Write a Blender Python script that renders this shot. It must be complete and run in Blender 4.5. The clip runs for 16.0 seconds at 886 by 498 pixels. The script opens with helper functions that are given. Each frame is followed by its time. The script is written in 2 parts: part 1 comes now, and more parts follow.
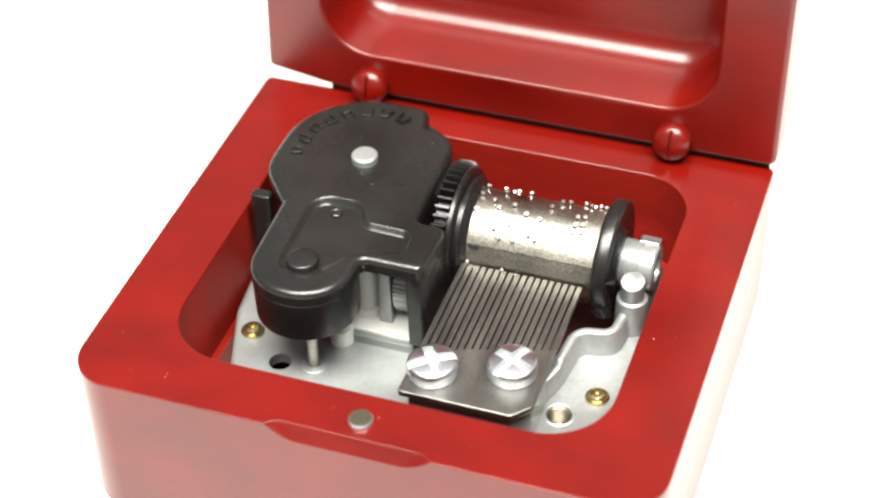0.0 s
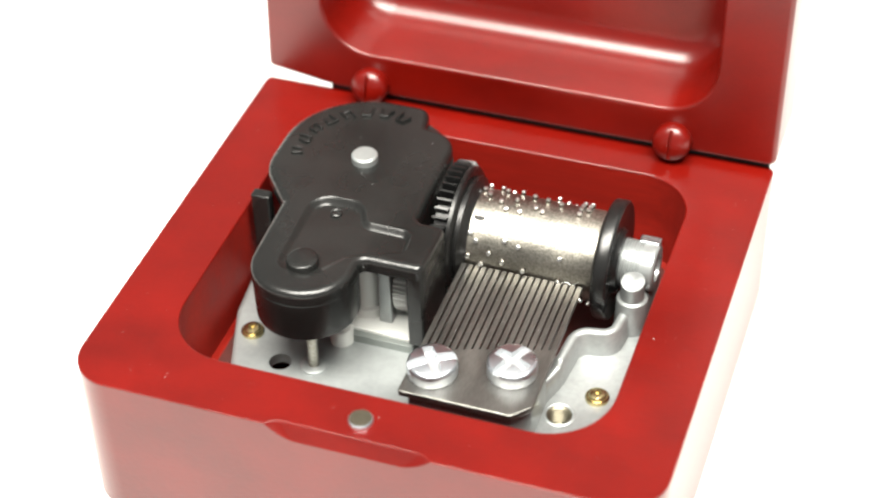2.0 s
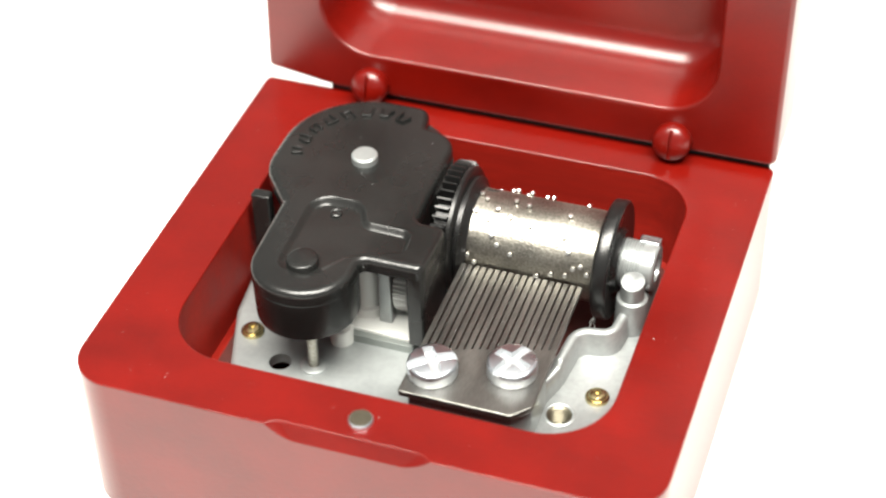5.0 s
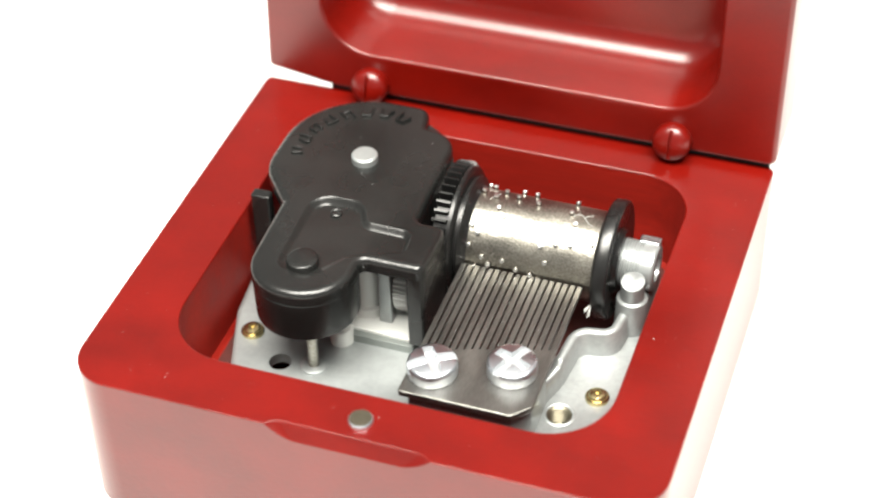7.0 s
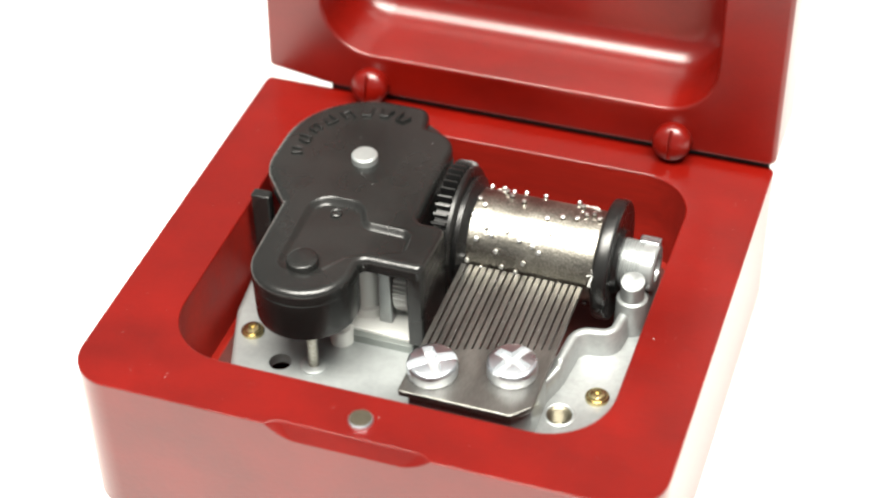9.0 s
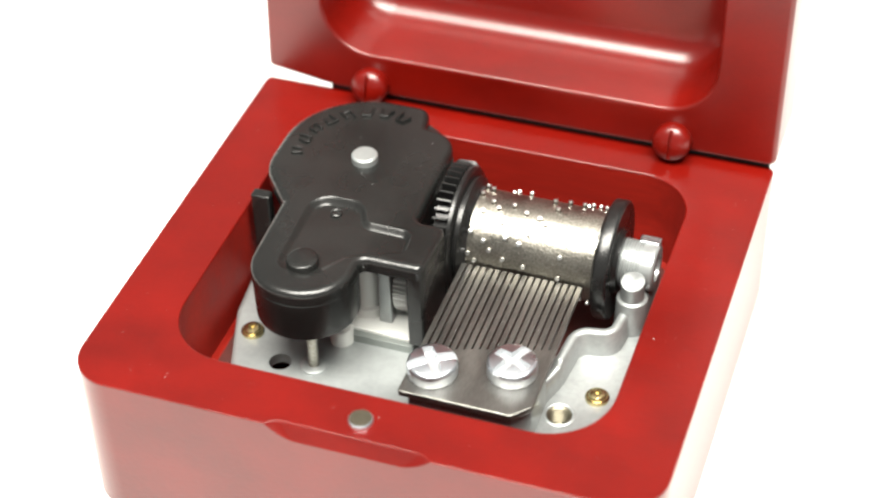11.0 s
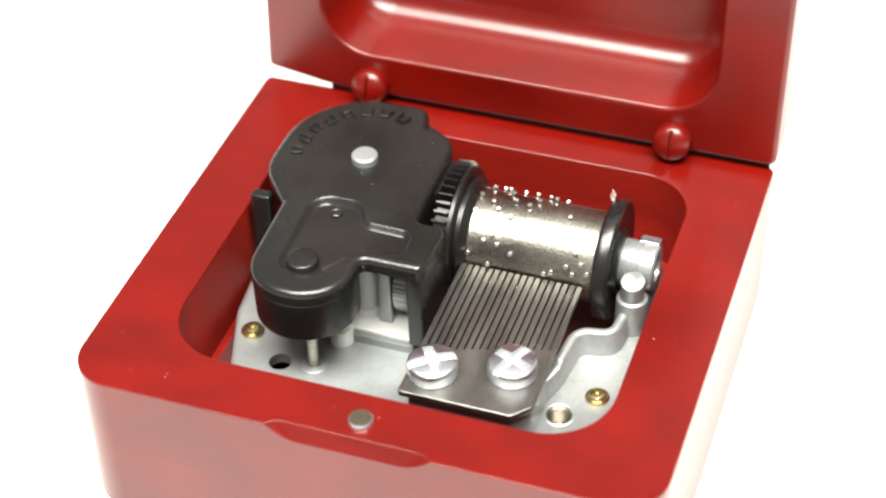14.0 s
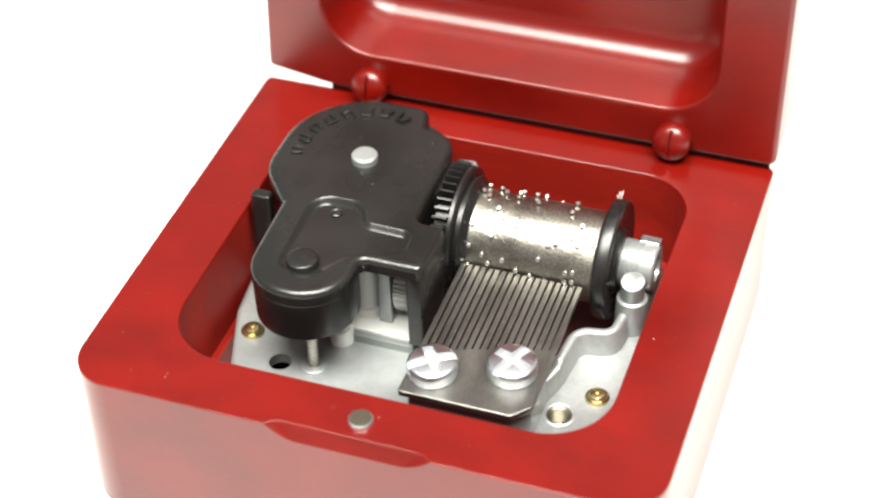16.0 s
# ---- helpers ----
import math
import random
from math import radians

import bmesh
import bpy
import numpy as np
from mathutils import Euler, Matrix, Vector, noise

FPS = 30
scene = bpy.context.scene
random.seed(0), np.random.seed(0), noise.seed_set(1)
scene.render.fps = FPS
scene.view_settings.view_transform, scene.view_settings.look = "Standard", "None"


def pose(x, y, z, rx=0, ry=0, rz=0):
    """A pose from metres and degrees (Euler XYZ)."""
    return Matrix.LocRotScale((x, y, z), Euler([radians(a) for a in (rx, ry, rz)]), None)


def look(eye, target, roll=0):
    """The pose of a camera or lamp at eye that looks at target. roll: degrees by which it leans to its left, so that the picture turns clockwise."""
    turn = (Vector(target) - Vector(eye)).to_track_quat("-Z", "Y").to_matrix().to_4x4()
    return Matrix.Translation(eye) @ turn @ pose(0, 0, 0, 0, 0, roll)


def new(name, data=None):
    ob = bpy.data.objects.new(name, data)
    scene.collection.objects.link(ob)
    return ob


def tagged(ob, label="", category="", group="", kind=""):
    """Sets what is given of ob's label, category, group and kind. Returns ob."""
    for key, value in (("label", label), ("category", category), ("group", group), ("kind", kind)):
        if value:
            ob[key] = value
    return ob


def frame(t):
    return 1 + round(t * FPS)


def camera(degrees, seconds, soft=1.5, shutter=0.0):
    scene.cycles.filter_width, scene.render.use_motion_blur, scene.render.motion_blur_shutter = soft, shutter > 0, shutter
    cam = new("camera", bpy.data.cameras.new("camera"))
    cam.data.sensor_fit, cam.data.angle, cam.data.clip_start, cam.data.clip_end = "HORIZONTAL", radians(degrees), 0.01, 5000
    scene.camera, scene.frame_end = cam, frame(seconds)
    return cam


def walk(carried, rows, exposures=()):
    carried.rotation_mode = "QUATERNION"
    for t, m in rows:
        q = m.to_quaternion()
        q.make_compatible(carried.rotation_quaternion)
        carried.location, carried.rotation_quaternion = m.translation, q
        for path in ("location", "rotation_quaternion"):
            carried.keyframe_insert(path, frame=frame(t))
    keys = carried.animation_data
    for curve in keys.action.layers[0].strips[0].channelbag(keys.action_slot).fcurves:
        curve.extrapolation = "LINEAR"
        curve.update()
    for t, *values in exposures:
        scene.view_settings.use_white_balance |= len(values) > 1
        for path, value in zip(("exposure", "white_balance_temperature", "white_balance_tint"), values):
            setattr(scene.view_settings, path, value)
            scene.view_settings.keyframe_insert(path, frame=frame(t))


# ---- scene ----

# ---------------------------------------------------------------- camera
# Lengths below are millimetres from the middle of the box's front rim edge:
# x along the front, y to the back, z up from the rim. H lifts the rim above the table.
H = 22.55
D = 62.46
cam = camera(26.47, 16.0, soft=2.2)
cam.data.dof.use_dof, cam.data.dof.focus_distance, cam.data.dof.aperture_fstop = True, 0.234, 20.0
EYE = pose(0.06119, -0.13450, 0.15591 + H * 0.001, 49.143, 1.394, 18.817)
walk(cam, [(0.0, EYE), (16.0, EYE)], exposures=[(0.0, 0.0), (16.0, 0.0)])

# ---------------------------------------------------------------- light
world = bpy.data.worlds.new("white_tent")
scene.world = world
world.use_nodes = True
wn = world.node_tree.nodes
wn["Background"].inputs["Color"].default_value = (1.0, 0.985, 0.945, 1)
wn["Background"].inputs["Strength"].default_value = 0.36

soft_box = new("soft_box", bpy.data.lights.new("soft_box", "AREA"))
soft_box.data.shape, soft_box.data.size, soft_box.data.size_y = "RECTANGLE", 0.5, 0.28
soft_box.data.energy, soft_box.data.color = 18.6, (1.0, 0.97, 0.885)
soft_box.matrix_world = look((0.05, -0.11, 0.56), (0, 0.03, 0))


# ---------------------------------------------------------------- materials
def material(name, color, rough=0.5, metal=0.0, coat=0.0, coat_rough=0.1, grain_amt=0.0, blotch=0.0,
             bump=0.0, bump_scale=1500.0, rough_var=0.0, specular=0.5, stretch=(1, 1, 1), coat_ior=1.46):
    """A principled surface with a fine grain, larger blotches, and a fine relief."""
    m = bpy.data.materials.new(name)
    m.use_nodes = True
    nt = m.node_tree
    b = nt.nodes["Principled BSDF"]
    b.inputs["Roughness"].default_value = rough
    b.inputs["Metallic"].default_value = metal
    b.inputs["Specular IOR Level"].default_value = specular
    b.inputs["Coat Weight"].default_value = coat
    b.inputs["Coat Roughness"].default_value = coat_rough
    b.inputs["Coat IOR"].default_value = coat_ior
    tc = nt.nodes.new("ShaderNodeTexCoord")
    mp = nt.nodes.new("ShaderNodeMapping")
    mp.inputs["Scale"].default_value = stretch
    nt.links.new(tc.outputs["Object"], mp.inputs["Vector"])
    fine = nt.nodes.new("ShaderNodeTexNoise")
    fine.inputs["Scale"].default_value, fine.inputs["Detail"].default_value = bump_scale, 6
    big = nt.nodes.new("ShaderNodeTexNoise")
    big.inputs["Scale"].default_value, big.inputs["Detail"].default_value = 90, 4
    for n in (fine, big):
        nt.links.new(mp.outputs["Vector"], n.inputs["Vector"])
    mix = nt.nodes.new("ShaderNodeMix")
    mix.data_type = "RGBA"
    mix.inputs[6].default_value = (*[c * (1 - grain_amt) for c in color], 1)
    mix.inputs[7].default_value = (*[min(1, c * (1 + grain_amt)) for c in color], 1)
    nt.links.new(fine.outputs["Fac"], mix.inputs[0])
    hsv = nt.nodes.new("ShaderNodeHueSaturation")
    nt.links.new(mix.outputs[2], hsv.inputs["Color"])
    mr = nt.nodes.new("ShaderNodeMapRange")
    mr.inputs["From Min"].default_value, mr.inputs["From Max"].default_value = 0.3, 0.7
    mr.inputs["To Min"].default_value, mr.inputs["To Max"].default_value = 1 - blotch, 1 + blotch
    nt.links.new(big.outputs["Fac"], mr.inputs["Value"])
    nt.links.new(mr.outputs["Result"], hsv.inputs["Value"])
    nt.links.new(hsv.outputs["Color"], b.inputs["Base Color"])
    if rough_var:
        rr = nt.nodes.new("ShaderNodeMapRange")
        rr.inputs["From Min"].default_value, rr.inputs["From Max"].default_value = 0.3, 0.7
        rr.inputs["To Min"].default_value, rr.inputs["To Max"].default_value = max(0.02, rough - rough_var), rough + rough_var
        nt.links.new(big.outputs["Fac"], rr.inputs["Value"])
        nt.links.new(rr.outputs["Result"], b.inputs["Roughness"])
    if bump:
        bp = nt.nodes.new("ShaderNodeBump")
        bp.inputs["Strength"].default_value, bp.inputs["Distance"].default_value = bump, 0.0001
        nt.links.new(fine.outputs["Fac"], bp.inputs["Height"])
        nt.links.new(bp.outputs["Normal"], b.inputs["Normal"])
        nt.links.new(bp.outputs["Normal"], b.inputs["Coat Normal"])
    return m


RED = material("red_lacquered_wood", (0.094, 0.0018, 0.0005), rough=0.5, specular=0.0, coat=1.0, coat_ior=1.5, coat_rough=0.28, grain_amt=0.13, blotch=0.2,
               bump=0.16, bump_scale=1300, stretch=(0.9, 1.3, 1.3), rough_var=0.05)
STAIN = material("red_stained_wood", (0.185, 0.006, 0.0024), rough=0.55, specular=0.25, grain_amt=0.25, blotch=0.2, bump=0.1, bump_scale=900,
                 stretch=(0.25, 2.2, 2.2), rough_var=0.06)
BOARD = material("shade_toned_board", (0.05, 0.007, 0.0045), rough=0.6, grain_amt=0.3, blotch=0.2, bump=0.1, bump_scale=900, stretch=(0.3, 2, 2))
WHITE = material("white_sheet", (0.78, 0.785, 0.77), rough=0.8, grain_amt=0.02, blotch=0.02, specular=0.2)
BLACK = material("black_plastic", (0.0088, 0.0089, 0.0086), rough=0.27, specular=0.45, grain_amt=0.35, blotch=0.25, bump=0.22, bump_scale=2500, rough_var=0.06)
GLOSS = material("glossy_black_plastic", (0.006, 0.006, 0.006), rough=0.29, grain_amt=0.3, blotch=0.2, bump=0.06, bump_scale=2500, rough_var=0.05)
ZINC = material("cast_zinc", (0.33, 0.35, 0.35), rough=0.42, metal=0.65, grain_amt=0.12, blotch=0.12, bump=0.25, bump_scale=1400, rough_var=0.08)
CAST = material("dull_cast_zinc", (0.31, 0.325, 0.325), rough=0.40, metal=0.65, grain_amt=0.2, blotch=0.16, bump=0.3, bump_scale=1200, rough_var=0.1)
STEEL = material("comb_steel", (0.205, 0.2, 0.187), rough=0.38, metal=1.0, grain_amt=0.3, blotch=0.18, bump=0.12, bump_scale=1400,
                 stretch=(3, 0.8, 1), rough_var=0.04)
SATIN = material("satin_steel", (0.42, 0.44, 0.46), rough=0.36, metal=1.0, grain_amt=0.08, blotch=0.08, bump=0.1, bump_scale=1500, rough_var=0.05)
BRIGHT = material("bright_zinc_plate", (0.72, 0.76, 0.81), rough=0.31, metal=1.0, grain_amt=0.05, blotch=0.06, bump=0.08, bump_scale=900, rough_var=0.06)
BRIGHT.node_tree.nodes["Principled BSDF"].inputs["Thin Film Thickness"].default_value = 420.0
NICKEL = material("nickel_drum", (0.30, 0.285, 0.25), rough=0.33, metal=1.0, grain_amt=0.85, blotch=0.22, bump=0.5, bump_scale=3600, rough_var=0.13)
DULL = material("dull_nickel", (0.17, 0.155, 0.115), rough=0.42, metal=1.0, grain_amt=0.2, blotch=0.1, bump=0.1)
PIN_SHADE = material("pin_side_shade", (0.12, 0.105, 0.095), rough=0.4, metal=1.0, grain_amt=0.2, blotch=0.1)
PIN = material("cut_steel", (0.85, 0.85, 0.84), rough=0.3, metal=1.0, grain_amt=0.1, blotch=0.05)
BRASS = material("yellow_zinc", (0.50, 0.42, 0.22), rough=0.25, metal=1.0, grain_amt=0.1, blotch=0.15, bump=0.1)
NYLON = material("white_nylon", (0.56, 0.57, 0.55), rough=0.45, grain_amt=0.03, blotch=0.04)
FROST = material("frosted_zinc_plate", (0.52, 0.54, 0.56), rough=0.42, metal=0.8, grain_amt=0.08, blotch=0.06, bump=0.1)
DARK = material("near_black_shade", (0.003, 0.0028, 0.0027), rough=0.6)
GREY = material("grey_insert", (0.2, 0.22, 0.21), rough=0.4, metal=0.4, grain_amt=0.1, blotch=0.1)


# ---------------------------------------------------------------- mesh helpers
def part(name, bm, mat, parent=None, label="", at=(0, 0, 0), angle=35):
    """Links a bmesh in millimetres as one mesh object, with its origin at at, under a thing."""
    me = bpy.data.meshes.new(name)
    bmesh.ops.recalc_face_normals(bm, faces=bm.faces)
    bm.to_mesh(me)
    bm.free()
    me.transform(Matrix.Translation(Vector((-at[0], -at[1], -at[2]))))
    me.transform(Matrix.Scale(0.001, 4))
    me.materials.append(mat)
    me.shade_smooth()
    me.set_sharp_from_angle(angle=radians(angle))
    ob = new(name, me)
    place = Vector((at[0], at[1], at[2] + H)) * 0.001
    if parent is None:
        ob.location = place
    else:
        ob.parent = parent
        up, base = parent, Vector((0, 0, 0))
        while up:
            base = base + up.location
            up = up.parent
        ob.location = place - base
    if label:
        tagged(ob, label)
    return ob


def thing(name, at, label, category, group="", kind=""):
    e = new(name)
    e.empty_display_size = 0.004
    e.location = Vector((at[0], at[1], at[2] + H)) * 0.001
    return tagged(e, label, category, group, kind)


def rounded(corners, n=10):
    """A closed outline through corners (x, y, radius), each rounded by its radius."""
    out = []
    k = len(corners)
    for i, (x, y, r) in enumerate(corners):
        p = Vector((x, y))
        a = (Vector(corners[i - 1][:2]) - p).normalized()
        b = (Vector(corners[(i + 1) % k][:2]) - p).normalized()
        if r <= 0:
            out.append(p)
            continue
        half = a.angle(b) / 2
        if half > 1.5705:
            out += [p + b * (0.05 * j) for j in range(n + 1)]
            continue
        t = r / math.tan(half)
        c = p + (a + b).normalized() * (r / math.sin(half))
        s, e = p + a * t - c, p + b * t - c
        turn = s.angle_signed(e)
        for j in range(n + 1):
            q = s.copy()
            q.rotate(Matrix.Rotation(-turn * j / n, 2))
            out.append(c + q)
    return out


def inset(loop, d):
    """The outline moved inwards by d (counter-clockwise outlines)."""
    out, k = [], len(loop)
    for i, p in enumerate(loop):
        a, b = loop[i - 1], loop[(i + 1) % k]
        t = (b - a).normalized()
        out.append(p + Vector((-t.y, t.x)) * d)
    return out


def skin(bm, loops, cap_first=True, cap_last=True, closed=False):
    rings = [[bm.verts.new(v) for v in lp] for lp in loops]
    pairs = list(zip(rings, rings[1:]))
    if closed:
        pairs.append((rings[-1], rings[0]))
    for a, b in pairs:
        for i in range(len(a)):
            j = (i + 1) % len(a)
            bm.faces.new((a[i], a[j], b[j], b[i]))
    if cap_first and not closed:
        bm.faces.new(rings[0][::-1])
    if cap_last and not closed:
        bm.faces.new(rings[-1])


def lift(loop, z):
    return [Vector((p.x, p.y, z)) for p in loop]


def prism(bm, loop, z0, z1, bevel=0.3, low=0.0):
    """An upright solid on an outline with a rounded upper edge."""
    rows = []
    if low:
        rows += [lift(inset(loop, low), z0), lift(loop, z0 + low)]
    else:
        rows += [lift(loop, z0)]
    if bevel:
        for j in range(5):
            a = math.pi / 2 * j / 4
            rows.append(lift(inset(loop, bevel * (1 - math.cos(a))), z1 - bevel + bevel * math.sin(a)))
        rows.append(lift(inset(loop, bevel + min(0.12, bevel)), z1))
    else:
        rows.append(lift(loop, z1))
    skin(bm, rows)


def lathe(bm, c, profile, segs=48, axis="z", tilt=None, ring=False):
    """A turned solid about an axis through c; profile rows are (radius, height), closed by caps."""
    rows = []
    for r, h in profile:
        row = []
        for i in range(segs):
            a = 2 * math.pi * i / segs
            u, v = r * math.cos(a), r * math.sin(a)
            w = Vector((u, v, h)) if axis == "z" else Vector((h, u, v)) if axis == "x" else Vector((u, h, v))
            if tilt is not None:
                w = tilt @ w
            row.append(w + Vector(c))
        rows.append(row)
    skin(bm, rows, closed=ring)


def block(bm, x0, x1, y0, y1, z0, z1, bevel=0.2):
    prism(bm, rounded([(x0, y0, bevel), (x1, y0, bevel), (x1, y1, bevel), (x0, y1, bevel)], 3), z0, z1, bevel * 0.7)


def turned(name, c, profile, mat, parent, label="", segs=48, axis="z", ring=False):
    bm = bmesh.new()
    lathe(bm, c, profile, segs, axis, ring=ring)
    return part(name, bm, mat, parent, label, at=c)


def cut(ob, cutters, angle=32):
    """Cuts the cutters' meshes out of ob for good."""
    for c in cutters:
        m = ob.modifiers.new("cut", "BOOLEAN")
        m.operation, m.object, m.solver = "DIFFERENCE", c, "EXACT"
    bpy.context.view_layer.update()
    me = bpy.data.meshes.new_from_object(ob.evaluated_get(bpy.context.evaluated_depsgraph_get()))
    ob.modifiers.clear()
    old = ob.data
    ob.data = me
    bpy.data.meshes.remove(old)
    me.shade_smooth()
    me.set_sharp_from_angle(angle=radians(angle))
    wn = ob.modifiers.new("even_shading", "WEIGHTED_NORMAL")
    wn.keep_sharp, wn.weight = True, 100
    for c in cutters:
        d = c.data
        bpy.data.objects.remove(c)
        bpy.data.meshes.remove(d)


# ---------------------------------------------------------------- the white table
def sweep():
    """One white photo sheet: flat under the box, curving up far behind it."""
    line = [(-520.0, 0.0), (-200.0, 0.0), (0.0, 0.0), (200.0, 0.0)]
    for j in range(13):
        a = math.pi / 2 * j / 12
        line.append((330.0 + 180.0 * math.sin(a), 180.0 * (1 - math.cos(a))))
    line.append((510.0, 190.0))
    bm = bmesh.new()
    rows = []
    for x in (-600.0, -200.0, 200.0, 600.0):
        ring = [Vector((x, y, z - H - 0.02)) for y, z in line]
        ring += [Vector((x, y + (2.0 if z > 100 else 0.0), z - H - 2.02)) for y, z in reversed(line)]
        rows.append(ring)
    skin(bm, rows)
    tagged(part("table_surface", bm, WHITE), "seamless white photo sheet under the music box", "table surface", kind="structure")


# ---------------------------------------------------------------- the wooden box
def box_loop(d=0.0, x0=-36.45, x1=36.15, y0=-0.1, y1=D + 0.85, front=5.6, back=0.9):
    f, b = max(0.2, front - d), max(0.2, back - d)
    return rounded([(x0 + d, y0 + d, f), (x1 - d, y0 + d, f), (x1 - d, y1 - d, b), (x0 + d, y1 - d, b)], 12)


FLOOR = -14.2


def wooden_box():
    box = thing("music_box", (0, D / 2, -H), "open red lacquered wooden music box on a white surface", "music box")
    bm = bmesh.new()
    rows = [lift(box_loop(1.2), -H), lift(box_loop(0.35), -H + 0.35), lift(box_loop(0.0), -H + 1.2), lift(box_loop(0.0), -H + 1.6), lift(box_loop(0.0), -0.5)]
    for j in range(8):
        a = math.pi / 2 * j / 7
        rows.append(lift(box_loop(0.13 * (1 - math.cos(a))), -0.13 + 0.13 * math.sin(a)))
    cav = dict(x0=-27.75, x1=27.05, y0=7.95, y1=57.2, front=8.2, back=7.2)
    rows.append(lift(box_loop(0.45), 0.0))
    rows.append(lift(box_loop(-0.6, **cav), 0.0))
    for j in range(8):
        a = math.pi / 2 * j / 7
        rows.append(lift(box_loop(-0.2 + 0.2 * math.sin(a), **cav), -0.2 + 0.2 * math.cos(a)))
    rows += [lift(box_loop(0.05, **cav), FLOOR + 0.6), lift(box_loop(0.6, **cav), FLOOR)]
    skin(bm, rows)
    body = part("body", bm, RED, box)
    bm = bmesh.new()
    def scoop(u, d):
        w = 7.2 + 3.4 * u ** 0.5 + d
        return rounded([(-0.3 - w, -4.6, 1), (-0.3 + w, -4.6, 1), (-0.3 + w, -0.35 + 1.35 * u + d, 2.2 + d), (-0.3 - w, -0.35 + 1.35 * u + d, 2.2 + d)], 8)

    rows = [lift(scoop(0.9 * j / 8, 0), -2.4 + 2.32 * j / 8) for j in range(9)]
    for j in range(1, 8):
        a = math.pi / 2 * j / 7
        rows.append(lift(scoop(0.9 + 0.02 * j / 7, 0.09 * (1 - math.cos(a))), -0.08 + 0.085 * math.sin(a)))
    rows.append(lift(scoop(0.92, 0.12), 1.0))
    skin(bm, rows)
    cut(body, [part("cutter", bm, RED, box)], 17)
    # the inside of the well is stained, not lacquered
    body.data.materials.append(STAIN)
    base = body.location + box.location
    for f in body.data.polygons:
        x, y, z = (f.center + base) * 1000
        if -28.2 < x < 27.5 and 7.5 < y < 57.6 and -17 < z - H < -0.3:
            f.material_index = 1
    bm = bmesh.new()
    prism(bm, rounded([(-27.0, 8.8, 7.0), (26.3, 8.8, 7.0), (26.3, 56.4, 6.0), (-27.0, 56.4, 6.0)], 8), FLOOR - 0.3, FLOOR + 0.05, 0.05)
    part("floor_board", bm, BOARD, box, "red floor board darkened for the shade of the well")
    return box


def magnet():
    t = thing("magnet", (0.17, 3.6, 0.0), "small round steel magnet set in the red front rim", "magnet")
    turned("disc", (0.17, 3.6, 0.0), [(1.5, -0.01), (1.5, 0.1), (1.5, 0.3), (1.47, 0.4), (1.4, 0.5), (1.36, 0.55), (1.3, 0.56)], BRIGHT, t, segs=40)
    turned("face", (0.17, 3.6, 0.0), [(1.33, 0.5), (1.33, 0.57), (0.3, 0.57)], DULL, t, "dull olive nickel face", segs=40)


def lid():
    hinge = (0, D, 1.25)
    t = thing("box_lid", hinge, "raised red lacquered wooden lid with a rounded recess inside", "lid")
    lean = Matrix.Rotation(radians(-4.5), 4, "X")

    def up(loop, depth):
        return [lean @ Vector((p.x, depth, p.y)) + Vector(hinge) for p in loop]

    def outer(d):
        return rounded([(-35.8 + d, 1.15 + d, 0.7), (-25.5, -0.3 + d, 8.0), (36.3 - d, -0.3 + d, 1.0), (36.3 - d, 61.5 - d, 6.3), (-35.7 + d, 61.5 - d, 6.3)], 12)

    def hollow(d):
        r = 7.0 - d
        return rounded([(-27.3 + d, 5.8 + d, r), (-10.0, 5.8 + d, 0.5), (27.5 - d, 5.8 + d, r), (27.5 - d, 54.5 - d, r), (-27.3 + d, 54.5 - d, r)], 12)

    bm = bmesh.new()
    rows = [up(outer(1.2), 14.0), up(outer(0.3), 13.7), up(outer(0.0), 12.5)]
    for j in range(5):
        a = math.pi / 2 * j / 4
        rows.append(up(outer(0.5 * (1 - math.cos(a))), 0.5 - 0.5 * math.sin(a)))
    rows += [up(outer(0.8), 0.0), up(hollow(-0.7), 0.0)]
    for j in range(4):
        a = math.pi / 2 * j / 3
        rows.append(up(hollow(-0.4 + 0.4 * math.sin(a)), 0.4 - 0.4 * math.cos(a)))
    for j in range(7):
        a = math.pi / 2 * j / 6
        rows.append(up(hollow(0.3 + 4.0 * (1 - math.cos(a))), 8.0 + 4.0 * math.sin(a)))
    skin(bm, rows)
    part("body", bm, RED, t)
    for x in (-20.2, 22.5):
        c = (x, D - 1.35, 2.9)
        bm = bmesh.new()
        face = lean @ Matrix.Rotation(radians(80), 4, "X")
        prof = [(2.5, -1.9), (2.6, -0.1), (2.52, 0.35), (2.2, 0.8), (1.6, 1.15), (0.9, 1.33), (0.25, 1.4)]
        lathe(bm, c, prof, 40, tilt=face)
        s = part("hinge_screw", bm, RED, t, "red lacquered domed hinge screw with a slot", at=c)
        bm = bmesh.new()
        block(bm, -0.22, 0.22, -2.6, 2.6, 0.9, 3.0, 0.05)
        bm.transform(Matrix.Translation(c) @ face)
        cut(s, [part("cutter", bm, RED, t, at=c)])


# ---------------------------------------------------------------- the movement
BASE = -10.5
AXIS = (42.3, -2.6)


def disc_cut(c, r, z0, z1, owner):
    bm = bmesh.new()
    lathe(bm, c, [(r, z0), (r, z1)], 32)
    return part("cutter", bm, DARK, owner)


def base_plate():
    t = thing("movement_base", (0, 34, FLOOR), "cast grey zinc base plate of the musical movement", "movement base")
    lp = rounded([(-22.3, 14.0, 3.5), (26.9, 14.0, 7), (26.9, 50.0, 5), (-27.3, 50.0, 4), (-27.3, 33.0, 3), (-26.6, 27.0, 3)], 8)
    bm = bmesh.new()
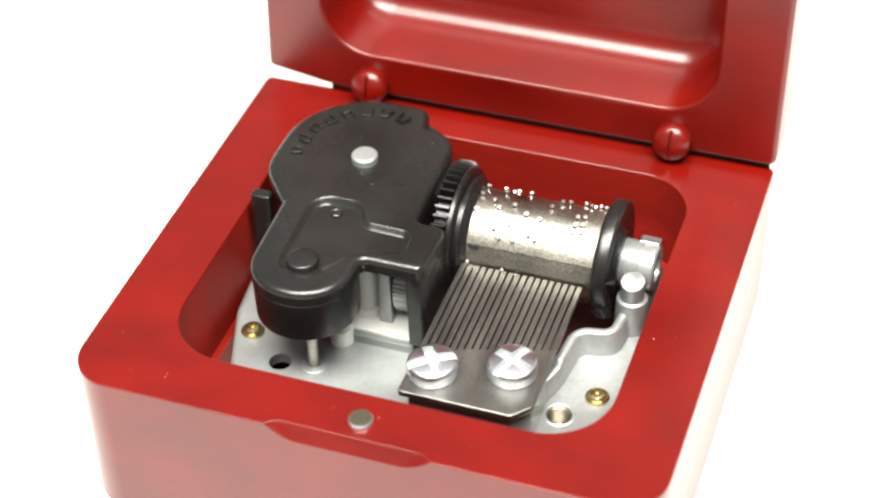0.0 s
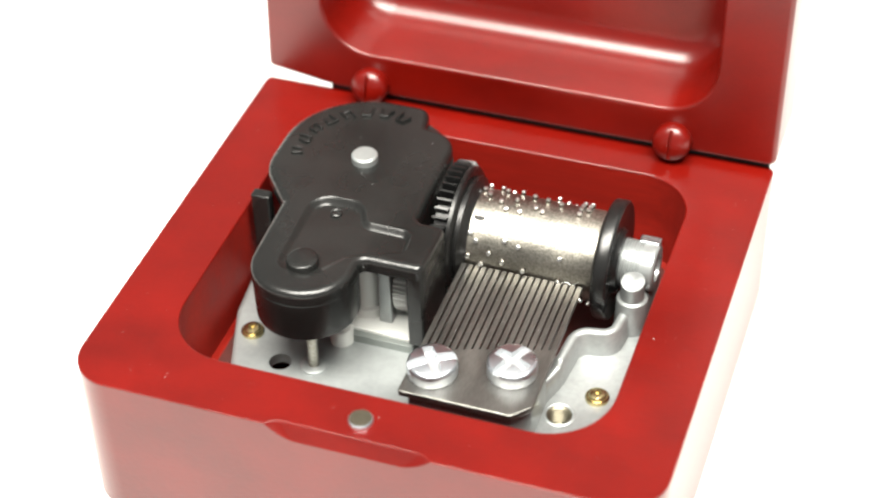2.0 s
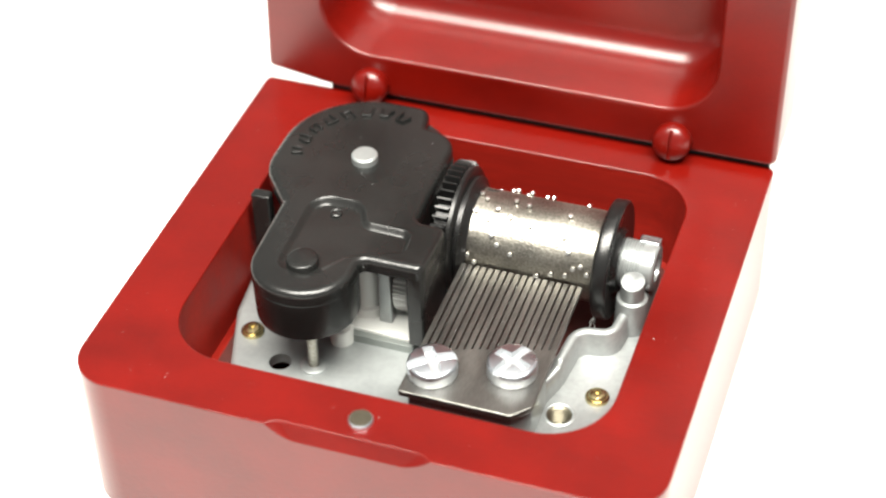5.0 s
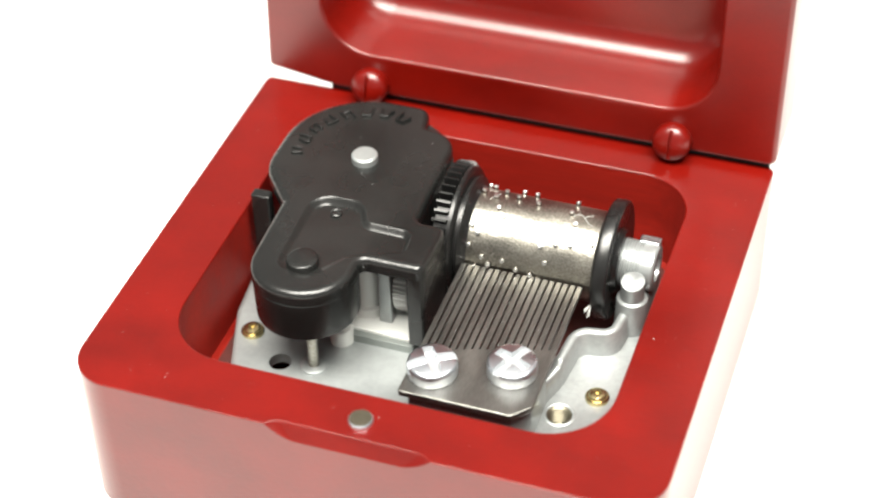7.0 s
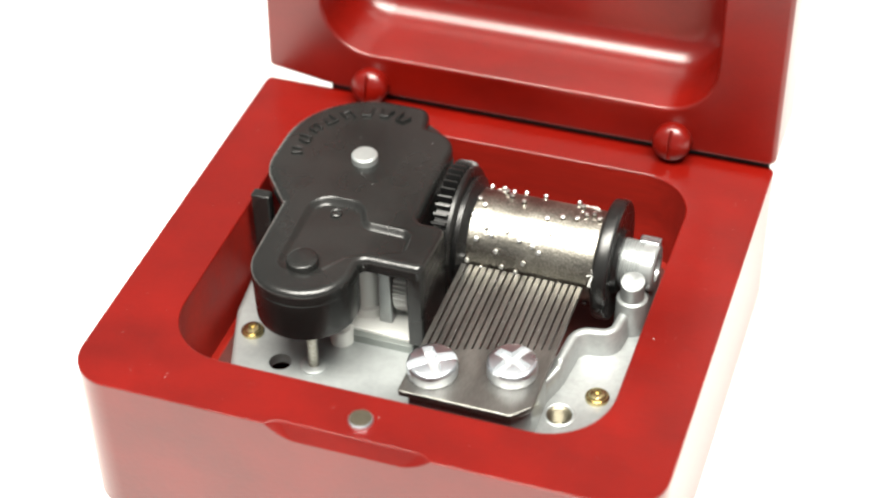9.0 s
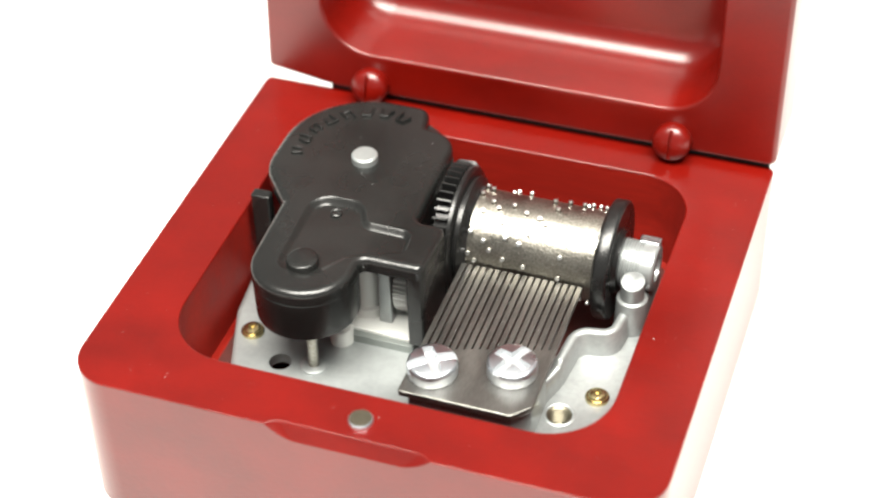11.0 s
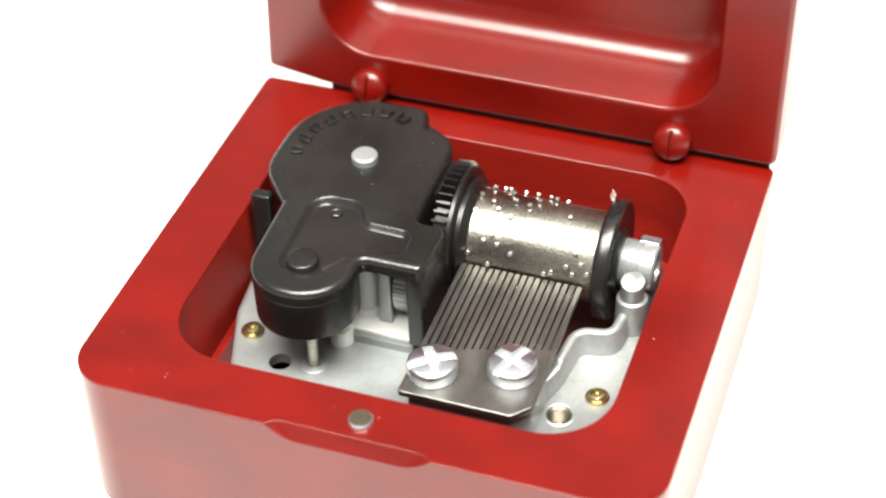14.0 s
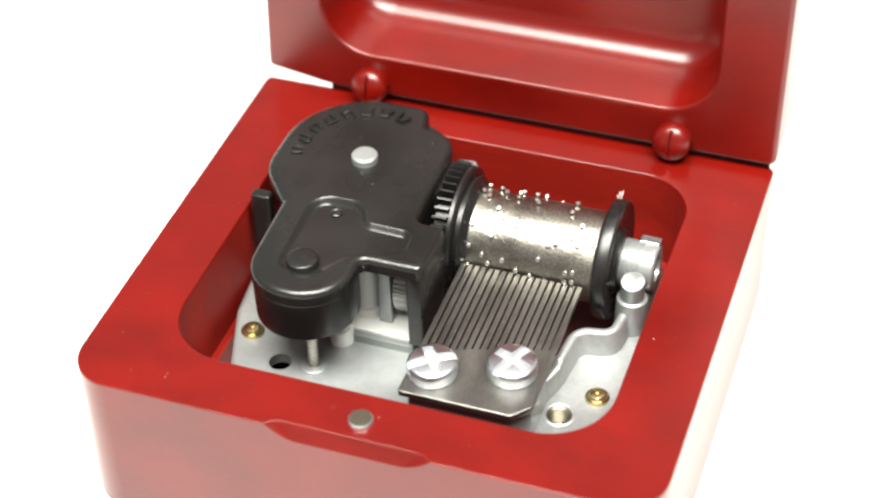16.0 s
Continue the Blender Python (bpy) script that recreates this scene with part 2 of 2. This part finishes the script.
    prism(bm, lp, BASE - 1.5, BASE, 0.7)
    plate = part("plate", bm, ZINC, t)
    bm = bmesh.new()
    prism(bm, rounded([(1.2, 23.5, 1), (16.6, 23.5, 1), (16.9, 32.4, 1), (21.2, 34.0, 1.5), (21.2, 49.0, 1.5), (1.2, 49.0, 1.5)], 5), -20, 0, 0)
    well = part("cutter", bm, DARK, t)
    cut(plate, [well, disc_cut((-17.4, 19.6, 0), 1.45, -20, 0, t), disc_cut((19.2, 20.0, 0), 1.62, -20, 0, t)])
    for x, y in ((-21.0, 27.0), (23.0, 33.0), (-21.5, 46.5), (23.0, 46.5), (8.0, 17.0)):
        turned("foot", (x, y, FLOOR + 0.06), [(1.8, 0), (1.8, BASE - 1.4 - FLOOR)], ZINC, t, segs=24)
    turned("pin_seat", (-13.0, 20.2, BASE), [(1.75, -0.2), (1.7, 0.25), (1.4, 0.4)], ZINC, t, segs=32)
    turned("governor_pin", (-13.0, 20.2, BASE), [(0.72, 0.2), (0.72, 8.5)], NICKEL, t, "upright nickel pin", segs=24)
    return t


def screw_head(t, c, r, h, mat, cross, name="screw", label="", turn=20.0):
    """A pan head with a cross recess, standing on c."""
    bm = bmesh.new()
    prof = [(r * 0.97, 0), (r, h * 0.08), (r, h * 0.6)]
    for j in range(1, 7):
        a = math.pi / 2 * j / 6
        prof.append((r * (0.84 + 0.16 * math.cos(a)), h * (0.6 + 0.3 * math.sin(a))))
    prof += [(r * 0.6, h * 0.96), (r * 0.35, h * 0.99), (r * 0.12, h)]
    lathe(bm, c, prof, 48)
    s = part(name, bm, mat, t, label, at=c)
    if cross:
        # a slot right across and a shorter cross arm
        w, e, q, k = r * 0.21, r * 1.08, r * 0.74, r * 0.05
        lp = rounded([(w, -w, k), (e, -w, k), (e, w, k), (w, w, k), (w, q, k), (-w, q, k), (-w, w, k), (-e, w, k), (-e, -w, k), (-w, -w, k), (-w, -q, k), (w, -q, k)], 2)
        bm = bmesh.new()
        skin(bm, [lift([p * 0.86 for p in lp], h * 0.6), lift(lp, h * 0.9), lift([p * 1.02 for p in lp], h * 2)])
        bm.transform(Matrix.Translation(c) @ Matrix.Rotation(radians(turn), 4, "Z"))
        cutter = part("cutter", bm, mat, t, at=c)
        for me in (s.data, cutter.data):
            me.materials.append(FROST)
        for f in cutter.data.polygons:
            f.material_index = 1
        cut(s, [cutter])
    return s


def bracket():
    """The cast bearing bracket: a low platform, a wavy wall and a post."""
    t = thing("bearing_bracket", (22, 27, BASE), "cast zinc bearing bracket with a wavy wall and post", "bracket")
    bm = bmesh.new()
    prism(bm, rounded([(16.4, 14.2, 1.2), (26.85, 14.2, 6.8), (26.85, 36.6, 0.8), (22.9, 36.6, 0.5), (22.3, 32.6, 1.0), (18.0, 31.2, 2.0), (16.4, 28.0, 1)], 6), BASE, -9.2, 0.3)
    platform = part("platform", bm, CAST, t)
    cut(platform, [disc_cut((19.2, 20.0, 0), 1.58, -12, 0, t)])
    turned("hole_rim", (19.2, 20.0, -9.2), [(1.62, -1.2), (2.05, -0.1), (2.0, 0.06), (1.8, 0.14), (1.64, 0.05), (1.6, -0.1)], CAST, t, segs=40, ring=True)
    prof = []
    for j in range(8):
        prof += [(1.55, -4.0 + j * 0.49), (1.2, -3.76 + j * 0.49)]
    turned("thread", (19.2, 20.0, -9.2), [(1.61, -4.0)] + prof + [(1.58, -0.06), (1.61, -0.06)], DULL, t, "threaded bore", segs=40, ring=True)
    path = rounded([(23.0, 37.2, 0), (22.5, 32.4, 1.9), (18.0, 31.7, 2.4), (17.45, 25.4, 4.0), (16.2, 21.3, 0)], 8)
    side = []
    for i, p in enumerate(path):
        a, b = path[max(0, i - 1)], path[min(len(path) - 1, i + 1)]
        d = (b - a).normalized()
        side.append((p, Vector((-d.y, d.x))))
    bm = bmesh.new()
    loops = []
    k = len(side)
    for i, (p, n) in enumerate(side):
        s = i / (k - 1)
        top = -5.6 - 0.8 * max(0.0, (s - 0.7) / 0.3)
        ring = []
        for u, v in ((-0.95, BASE - 0.1), (-0.9, -8.9), (-0.62, top - 0.4), (-0.42, top - 0.08), (0, top), (0.42, top - 0.08), (0.62, top - 0.4), (0.9, -8.9), (0.95, BASE - 0.1)):
            q = p + n * u
            ring.append(Vector((q.x, q.y, v)))
        loops.append(ring)
    skin(bm, loops)
    part("wall", bm, CAST, t, angle=60)
    bm = bmesh.new()
    lathe(bm, (23.5, 37.9, 0), [(2.3, BASE), (2.1, -8), (2.05, -4.7), (1.95, -4.35), (1.55, -4.2), (1.5, -1.5), (1.44, -1.3), (1.3, -1.25), (1.1, -1.25), (0.2, -1.3)], 32)
    for v in bm.verts:
        v.co.z = min(v.co.z, -1.55 + 0.35 * (v.co.y - 37.9))
    prism(bm, rounded([(21.9, 38.0, 0.4), (25.2, 38.0, 0.4), (25.2, 46.5, 0.4), (21.9, 46.5, 0.4)], 4), BASE, -5.4, 0.4)
    part("post", bm, CAST, t, angle=50)
    # bearing bush, threaded along half its length
    prof = [(3.05, 20.95)]
    for j in range(8):
        prof += [(3.12, 21.05 + j * 0.34), (3.12, 21.16 + j * 0.34), (2.96, 21.24 + j * 0.34)]
    prof += [(3.12, 24.9), (3.1, 25.3), (2.85, 25.55), (1.8, 25.55), (1.7, 25.1)]
    turned("bush", (0, AXIS[0], AXIS[1]), prof, CAST, t, "bright ridged bearing bush", axis="x")
    bm = bmesh.new()
    block(bm, 22.8, 25.5, AXIS[0] + 0.9, AXIS[0] + 2.4, AXIS[1] + 1.6, AXIS[1] + 3.15, 0.3)
    part("clip", bm, SATIN, t, "bright steel clip")


def gold_screws():
    for c in ((-22.9, 23.7, BASE), (22.85, 24.1, -9.2)):
        t = thing("brass_screw", c, "small yellow plated screw in the zinc base", "screw", "base screws")
        turned("washer", c, [(1.5, 0), (1.5, 0.35), (1.35, 0.5), (1.2, 0.5)], BRASS, t, segs=36)
        top = (c[0], c[1], c[2] + 0.45)
        turned("head", top, [(1.1, 0), (1.1, 0.25), (1.0, 0.42), (0.8, 0.5), (0.5, 0.5), (0.42, 0.42), (0.36, 0.12), (0.1, 0.1)], BRASS, t, segs=36)


def comb():
    t = thing("steel_comb", (9.6, 20, BASE), "steel music comb with a row of long thin teeth", "music comb")
    bm = bmesh.new()
    prism(bm, rounded([(2.2, 13.0, 0.5), (15.2, 13.0, 0.5), (17.2, 15.0, 0.5), (17.2, 21.5, 0.5), (2.2, 21.5, 0.5)], 4), BASE, -3.4, 0.1)
    part("block", bm, ZINC, t)
    bm = bmesh.new()
    prism(bm, rounded([(1.45, 11.9, 0.4), (15.5, 11.9, 0.5), (17.55, 14.0, 0.5), (17.6, 24.2, 0.4), (1.55, 19.4, 0.4)], 4), -3.4, -2.6, 0.16, 0.05)
    for v in bm.verts:
        if v.co.z > -2.85 and v.co.y > 18.9 + 0.299 * (v.co.x - 1.55):
            v.co.z = -2.6
    part("plate", bm, STEEL, t, angle=50)
    for i in range(18):
        x, root = 1.86 + 0.9 * i, 19.2 + 0.28 * i
        bm = bmesh.new()
        w = 0.34
        prism(bm, rounded([(x - w, root - 1.2, 0), (x + w, root - 1.2, 0), (x + w * 0.97, 36.1, 0.06), (x - w * 0.97, 36.1, 0.06)], 2), -3.25, -2.65, 0.05)
        part("tooth", bm, STEEL, t)
    for c in ((4.45, 16.2, -2.6), (13.55, 19.0, -2.6)):
        s = thing("comb_screw", c, "bright zinc plated cross head screw on the comb", "screw", "comb screws")
        screw_head(s, c, 3.1, 2.2, BRIGHT, True, "head", turn=33.5 if c[0] < 8 else 66)


# One turn of the tune in 180 steps; each letter is a tooth, from the longest (a) to the shortest (r).
TUNE = ("f a - - - - - - - - - - - - - - - - - - eg - - j - di - o - f b - o p l a j o hp d - - - fo cp - - - ak - - - - - - - "
        "d l - m p a r - o g - q - e c - - p d - - - - - - - n b - i - af - - - d - - - n c - h - af - - - - i - - - e - - - k "
        "b - j - dh - - - cf - - - l - a - - - - - - k b - m o a - r - p g q - - e - - - o d - - - - - - n - c i - - af - - - d "
        "- - - - n b h -")
DRUM_R = 5.9


def drum():
    """The pinned drum, which turns about x; angles start at the comb's side and go upwards."""
    c = (0, AXIS[0], AXIS[1])
    t = thing("pinned_drum", c, "nickel pinned music drum with black gear and end disc", "music drum")
    bm = bmesh.new()
    seam, n, rings = radians(26.5), 120, []
    for x in (1.2, 9.0, 18.4):
        ring = []
        for i in range(n):
            u = 2 * math.pi * i / n
            r = DRUM_R + 0.1 * math.exp(-u / 0.2)
            a = seam + u
            ring.append(Vector((x, c[1] - r * math.cos(a), c[2] + r * math.sin(a))))
        rings.append(ring)
    skin(bm, rings)
    part("cylinder", bm, NICKEL, t, "speckled nickel cylinder with a seam", at=c, angle=20)
    bm = bmesh.new()
    block(bm, 1.3, 18.3, -0.04, 0.04, -0.2, 0.08, 0.03)
    bm.transform(Matrix.Translation((0, c[1] - DRUM_R * math.cos(seam), c[2] + DRUM_R * math.sin(seam))) @ Matrix.Rotation(math.pi / 2 - seam, 4, "X"))
    shade_strip = bmesh.new()
    block(shade_strip, 1.3, 18.3, -0.15, -0.04, -0.2, 0.012, 0.01)
    shade_strip.transform(Matrix.Translation((0, c[1] - DRUM_R * math.cos(seam), c[2] + DRUM_R * math.sin(seam))) @ Matrix.Rotation(math.pi / 2 - seam, 4, "X"))
    part("seam_shade", shade_strip, DARK, t, "dark strip painting the shade under the seam edge", at=c)
    part("seam_lip", bm, BRIGHT, t, "bright raised seam edge", at=c)
    # the notch at the seam, a near-black disc with its shade in the colour
    bm = bmesh.new()
    lathe(bm, (0, 0, 0), [(0.75, -0.3), (0.75, 0.05)], 24)
    bm.transform(Matrix.Translation((2.9, c[1] - DRUM_R * math.cos(seam - 0.06), c[2] + DRUM_R * math.sin(seam - 0.06)))
                 @ Matrix.Rotation(math.pi / 2 - seam, 4, "X") @ Matrix.Diagonal((1, 0.6, 1, 1)))
    part("notch", bm, DARK, t, at=c)
    # pins share one mesh
    bm = bmesh.new()
    lathe(bm, (0, 0, 0), [(0.29, -0.3), (0.30, 0.3), (0.31, 0.5), (0.29, 0.57), (0.22, 0.6)], 10)
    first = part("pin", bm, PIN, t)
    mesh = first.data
    mesh.materials.append(PIN_SHADE)
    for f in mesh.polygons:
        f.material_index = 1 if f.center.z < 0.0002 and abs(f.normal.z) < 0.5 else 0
    bpy.data.objects.remove(first)
    for step, word in enumerate(TUNE.split()):
        for ch in word:
            if ch == "-":
                continue
            a = radians(2 * step)
            x = 2.24 + 0.92 * (ord(ch) - 97)
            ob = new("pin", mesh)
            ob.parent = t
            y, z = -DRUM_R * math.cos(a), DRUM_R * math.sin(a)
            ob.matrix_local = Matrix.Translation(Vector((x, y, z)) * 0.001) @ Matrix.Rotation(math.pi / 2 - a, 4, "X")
    # gear
    bm = bmesh.new()
    teeth, rows = 46, []
    for x, low in ((-2.42, 0.12), (-2.3, 0.0), (-0.5, 0.0)):
        ring = []
        for i in range(teeth):
            for f, r in ((0.0, 7.5), (0.34, 7.5), (0.45, 8.8), (0.49, 8.93), (0.68, 8.93), (0.72, 8.8), (0.83, 7.5)):
                a = 2 * math.pi * (i + f + 0.17) / teeth
                r -= low
                ring.append(Vector((x, c[1] + r * math.cos(a), c[2] + r * math.sin(a))))
        rows.append(ring)
    skin(bm, rows)
    part("gear", bm, GLOSS, t, at=c)
    prof = [(8.1, -0.49), (8.4, -0.4), (8.4, 0.05), (8.2, 0.25), (7.8, 0.35), (7.2, 0.45), (7.2, 0.7), (7.35, 0.8), (7.35, 1.05), (7.0, 1.25), (6.4, 1.5), (6.05, 1.9), (5.9, 1.9)]
    bm = bmesh.new()
    lathe(bm, c, prof, 72, "x")
    part("collar", bm, GLOSS, t, "ribbed black collar", at=c)
    prof = [(5.9, 18.35), (6.8, 18.5), (7.6, 18.8), (7.75, 18.95), (7.8, 19.1), (7.8, 20.35), (7.68, 20.55), (7.5, 20.68), (4.4, 20.4), (4.2, 20.6), (4.0, 21.1), (3.0, 21.15)]
    bm = bmesh.new()
    lathe(bm, c, prof, 72, "x")
    part("end_disc", bm, GLOSS, t, "black plastic end disc", at=c)
    # lint caught on the disc's edge and on the cylinder
    rnd = random.Random(7)
    bm = bmesh.new()

    def strand(points, r):
        rows = []
        for x, a, d in points:
            a = radians(a)
            m = Vector((x, c[1] - d * math.cos(a), c[2] + d * math.sin(a)))
            rows.append([m + Vector((r * math.cos(k), r * math.sin(k), r * math.sin(k + 1))) for k in (0, 2.1, 4.2)])
        skin(bm, rows)

    for i in range(7):
        dx, da, up = rnd.uniform(-0.5, 0.5), rnd.uniform(-6, 6), rnd.uniform(0.5, 1.3)
        strand([(18.9 + dx * 0.3, 217 + da * 0.3, 7.7), (18.9 + dx, 217 + da, 7.8 + up * 0.6), (18.9 + 1.3 * dx, 217 + 1.8 * da, 7.8 + up)], 0.05)
    strand([(14.5 + 0.3 * j, 318 + 6 * math.sin(0.55 * j) - 0.4 * j, 6.02 + 0.03 * (j % 3)) for j in range(10)], 0.045)
    strand([(15.9 + 0.14 * j, 318.5 + 1.1 * j, 6.0 + 0.1 * math.sin(0.5 * j)) for j in range(8)], 0.045)
    strand([(3.4 + 0.16 * j, 321 + 1.4 * j, 6.0 + 0.04 * j) for j in range(8)], 0.04)
    part("lint", bm, NYLON, t, "white lint fibres", at=c)
    return t


TOP = 5.0


def spring_housing():
    t = thing("spring_housing", (-13, 36, BASE), "black moulded plastic spring and gear housing", "spring housing")
    outline = rounded([(0.3, 24.9, 1.2), (0.4, 33.8, 1.2), (-3.6, 33.8, 1.2), (-3.9, 52.2, 4.2), (-8.7, 52.4, 0.7), (-9.6, 56.5, 1.8),
                       (-26.15, 56.5, 11.6), (-26.1, 38.6, 7.0), (-21.2, 32.6, 0.5), (-20.6, 16.3, 6.3), (-7.7, 16.3, 6.3), (-7.6, 24.9, 0.8)], 14)
    bm = bmesh.new()
    prism(bm, outline, 3.0, TOP, 0.9)
    cover = part("cover", bm, BLACK, t, "smooth black cover with a sunken pocket")
    # pocket with a floor that rises to the front
    lp = rounded([(-17.4, 20.5, 2), (-12.5, 19.2, 2.5), (-9.0, 24.5, 2.0), (-2.6, 27.4, 1.5), (-3.0, 31.6, 1.5), (-9.2, 31.8, 1.0), (-10.7, 35.3, 2.8), (-18.0, 35.3, 3.2)], 8)
    bm = bmesh.new()
    rows = []
    for d, f in ((1.0, 1.0), (0.85, 0.95), (0.62, 0.68), (0.4, 0.36), (0.18, 0.08), (0.02, 0.0)):
        rows.append([Vector((p.x, p.y, TOP + 0.01 - f * (0.07 + 0.058 * max(0, p.y - 19.5)))) for p in inset(lp, d)])
    skin(bm, rows + [lift(lp, TOP + 2)])
    cut(cover, [part("cutter", bm, BLACK, t)])
    # skirts
    bm = bmesh.new()
    lathe(bm, (-14.5, 44.9, 0), [(11.4, BASE + 0.5), (11.45, 3.2)], 80)
    prism(bm, rounded([(-4.1, 34.0, 0.5), (-4.1, 52.0, 4.0), (-9.5, 52.2, 0.6), (-13, 46, 0.6), (-13, 34.0, 0.5)], 8), BASE + 0.5, 3.15, 0)
    part("barrel_wall", bm, BLACK, t)
    bm = bmesh.new()
    lathe(bm, (-14.15, 22.75, 0), [(6.4, -2.6), (6.5, -2.5), (6.52, -2.3), (6.6, 2.9), (6.5, 3.04), (6.3, 3.04)], 72)
    part("bulb_wall", bm, BLACK, t)
    bm = bmesh.new()
    prism(bm, rounded([(-2.0, 25.1, 0.3), (0.25, 25.1, 0.5), (0.35, 33.6, 0.5), (-2.0, 33.6, 0.3)], 4), -8.0, 3.2, 0)
    part("leg", bm, BLACK, t)
    turned("boss", (-14.1, 22.1, TOP - 0.4), [(2.0, 0), (1.98, 1.0), (1.92, 1.15), (1.8, 1.22), (1.6, 1.25)], BLACK, t, segs=40)
    turned("stud", (-13.9, 32.7, TOP - 0.8), [(0.75, 0), (0.75, 0.32), (0.55, 0.42), (0.35, 0.3)], BLACK, t, segs=24)
    turned("rivet", (-13.95, 43.2, TOP - 0.05), [(1.72, 0), (1.72, 0.2), (1.72, 0.9), (1.58, 1.08), (1.5, 1.12), (1.4, 1.12), (0.3, 1.12)], ZINC, t, "grey steel rivet", segs=40)
    # raised illegible lettering: plain bars along the rim
    rnd = random.Random(4)
    for i in range(8):
        a = radians(194 - i * 17.0)
        r = 8.7 + (0.4 if i == 0 else 0.0)
        bm = bmesh.new()
        for k in (-1, 1):
            size = rnd.uniform(0.65, 1.0)
            bar = bmesh.new()
            block(bar, -size, size, -0.17, 0.17, TOP - 0.1, TOP + 0.42, 0.14)
            b = a + k * radians(rnd.uniform(3.4, 4.6))
            bar.transform(Matrix.Translation((-14.4 + (r + size - 0.8) * math.cos(b), 44.6 + (r + size - 0.8) * math.sin(b), 0))
                          @ Matrix.Rotation(b + rnd.uniform(-0.35, 0.35), 4, "Z"))
            me = bpy.data.meshes.new("bar")
            bar.to_mesh(me)
            bar.free()
            bm.from_mesh(me)
            bpy.data.meshes.remove(me)
        part("raised_mark", bm, BLACK, t)
        bm = bmesh.new()
        low = r + rnd.choice((-0.7, -0.7, 0.5))
        block(bm, -0.17, 0.17, -0.62, 0.62, TOP - 0.1, TOP + 0.38, 0.14)
        bm.transform(Matrix.Translation((-14.4 + low * math.cos(a), 44.6 + low * math.sin(a), 0)) @ Matrix.Rotation(a + rnd.uniform(-0.2, 0.2), 4, "Z"))
        part("raised_bar", bm, BLACK, t)
    bm = bmesh.new()
    block(bm, -26.9, -24.3, 35.0, 36.6, FLOOR + 2.0, 2.5, 0.3)
    part("side_tab", bm, BLACK, t)


def governor():
    t = thing("governor", (-7, 30, BASE), "white nylon governor gears under the black housing", "governor")
    bm = bmesh.new()
    prism(bm, rounded([(-10.4, 25.9, 0.2), (-1.7, 25.9, 0.2), (-1.7, 33, 0.2), (-10.4, 33, 0.2)], 3), BASE - 0.1, -9.3, 0.08)
    part("block", bm, GREY, t, "dark grey block")
    bm = bmesh.new()
    prism(bm, rounded([(-12.8, 26.9, 0.4), (-1.3, 26.6, 0.4), (-1.3, 33, 0.4), (-12.8, 33, 0.4)], 3), -9.3, -8.9, 0.1)
    part("tray", bm, NYLON, t)
    turned("sleeve", (-9.6, 31.2, -8.9), [(2.4, 0), (2.4, 1.2), (2.0, 1.4), (2.0, 8.5)], NYLON, t, segs=40)
    turned("wheel", (-11.3, 25.7, BASE), [(1.5, 0.02), (1.5, 2.2), (1.4, 2.4), (1.0, 2.45)], NYLON, t, "white nylon wheel", segs=36)
    bm = bmesh.new()
    block(bm, -7.3, -5.6, 28.9, 30.6, -8.9, 1.5, 0.2)
    part("bearing", bm, ZINC, t)
    bm = bmesh.new()
    teeth, rows = 48, []
    for x in (-5.2, -3.4):
        ring = []
        for i in range(teeth):
            for f, r in ((0.0, 4.6), (0.3, 4.6), (0.5, 5.1), (0.8, 5.1)):
                a = 2 * math.pi * (i + f) / teeth
                ring.append(Vector((x, 33.5 + r * math.cos(a), -3.6 + r * math.sin(a))))
        rows.append(ring)
    skin(bm, rows)
    part("worm_gear", bm, NYLON, t)


def hinge():
    t = thing("lid_gap_strip", (2, D, 0), "near-black hinge strip added to darken the gap between box and lid", "hinge")
    bm = bmesh.new()
    block(bm, -26.8, 35.4, D + 0.95, D + 1.5, -2.0, 0.8, 0.15)
    part("gap_strip", bm, DARK, t)


def dust():
    """Pale dust flecks on the rim and the housing."""
    rnd = random.Random(11)
    bm = bmesh.new()
    spots = []
    while len(spots) < 44:
        x, y = rnd.uniform(-34, 34), rnd.uniform(1.5, 56)
        if y < 6.5 or x < -29 or x > 28.5:
            spots.append((x, y, 0.0))
    spots += [(rnd.uniform(-23, -6), rnd.uniform(38, 50), TOP) for _ in range(14)]
    spots += [(rnd.uniform(-18, -2), rnd.uniform(21, 31), TOP - 0.7) for _ in range(8)]
    spots += [(rnd.uniform(2, 17), rnd.uniform(21, 35), -2.65) for _ in range(40)]
    for x, y, z in spots:
        r, a, n = rnd.choice((0.02, 0.025, 0.03, 0.035, 0.04, 0.06)), rnd.uniform(0, 3), 6
        k = rnd.uniform(0.5, 1.0)
        low = [Vector((x + r * math.cos(a + 2 * math.pi * i / n), y + k * r * math.sin(a + 2 * math.pi * i / n), z + 0.002)) for i in range(n)]
        skin(bm, [low, [Vector((x + 0.6 * (v.x - x), y + 0.6 * (v.y - y), z + 0.03)) for v in low]])
    tagged(part("dust", bm, NYLON), "pale dust flecks on lacquer and plastic", "dust", kind="stuff")


sweep()
wooden_box()
magnet()
lid()
hinge()
base_plate()
governor()
bracket()
gold_screws()
comb()
spring_housing()
DRUM = drum()
dust()


def motions():
    x, y, z = DRUM.location
    # the spring runs down slowly
    walk(DRUM, [(float(s), pose(x, y, z, -18.9 * s + 0.055 * s * s)) for s in range(17)])


motions()
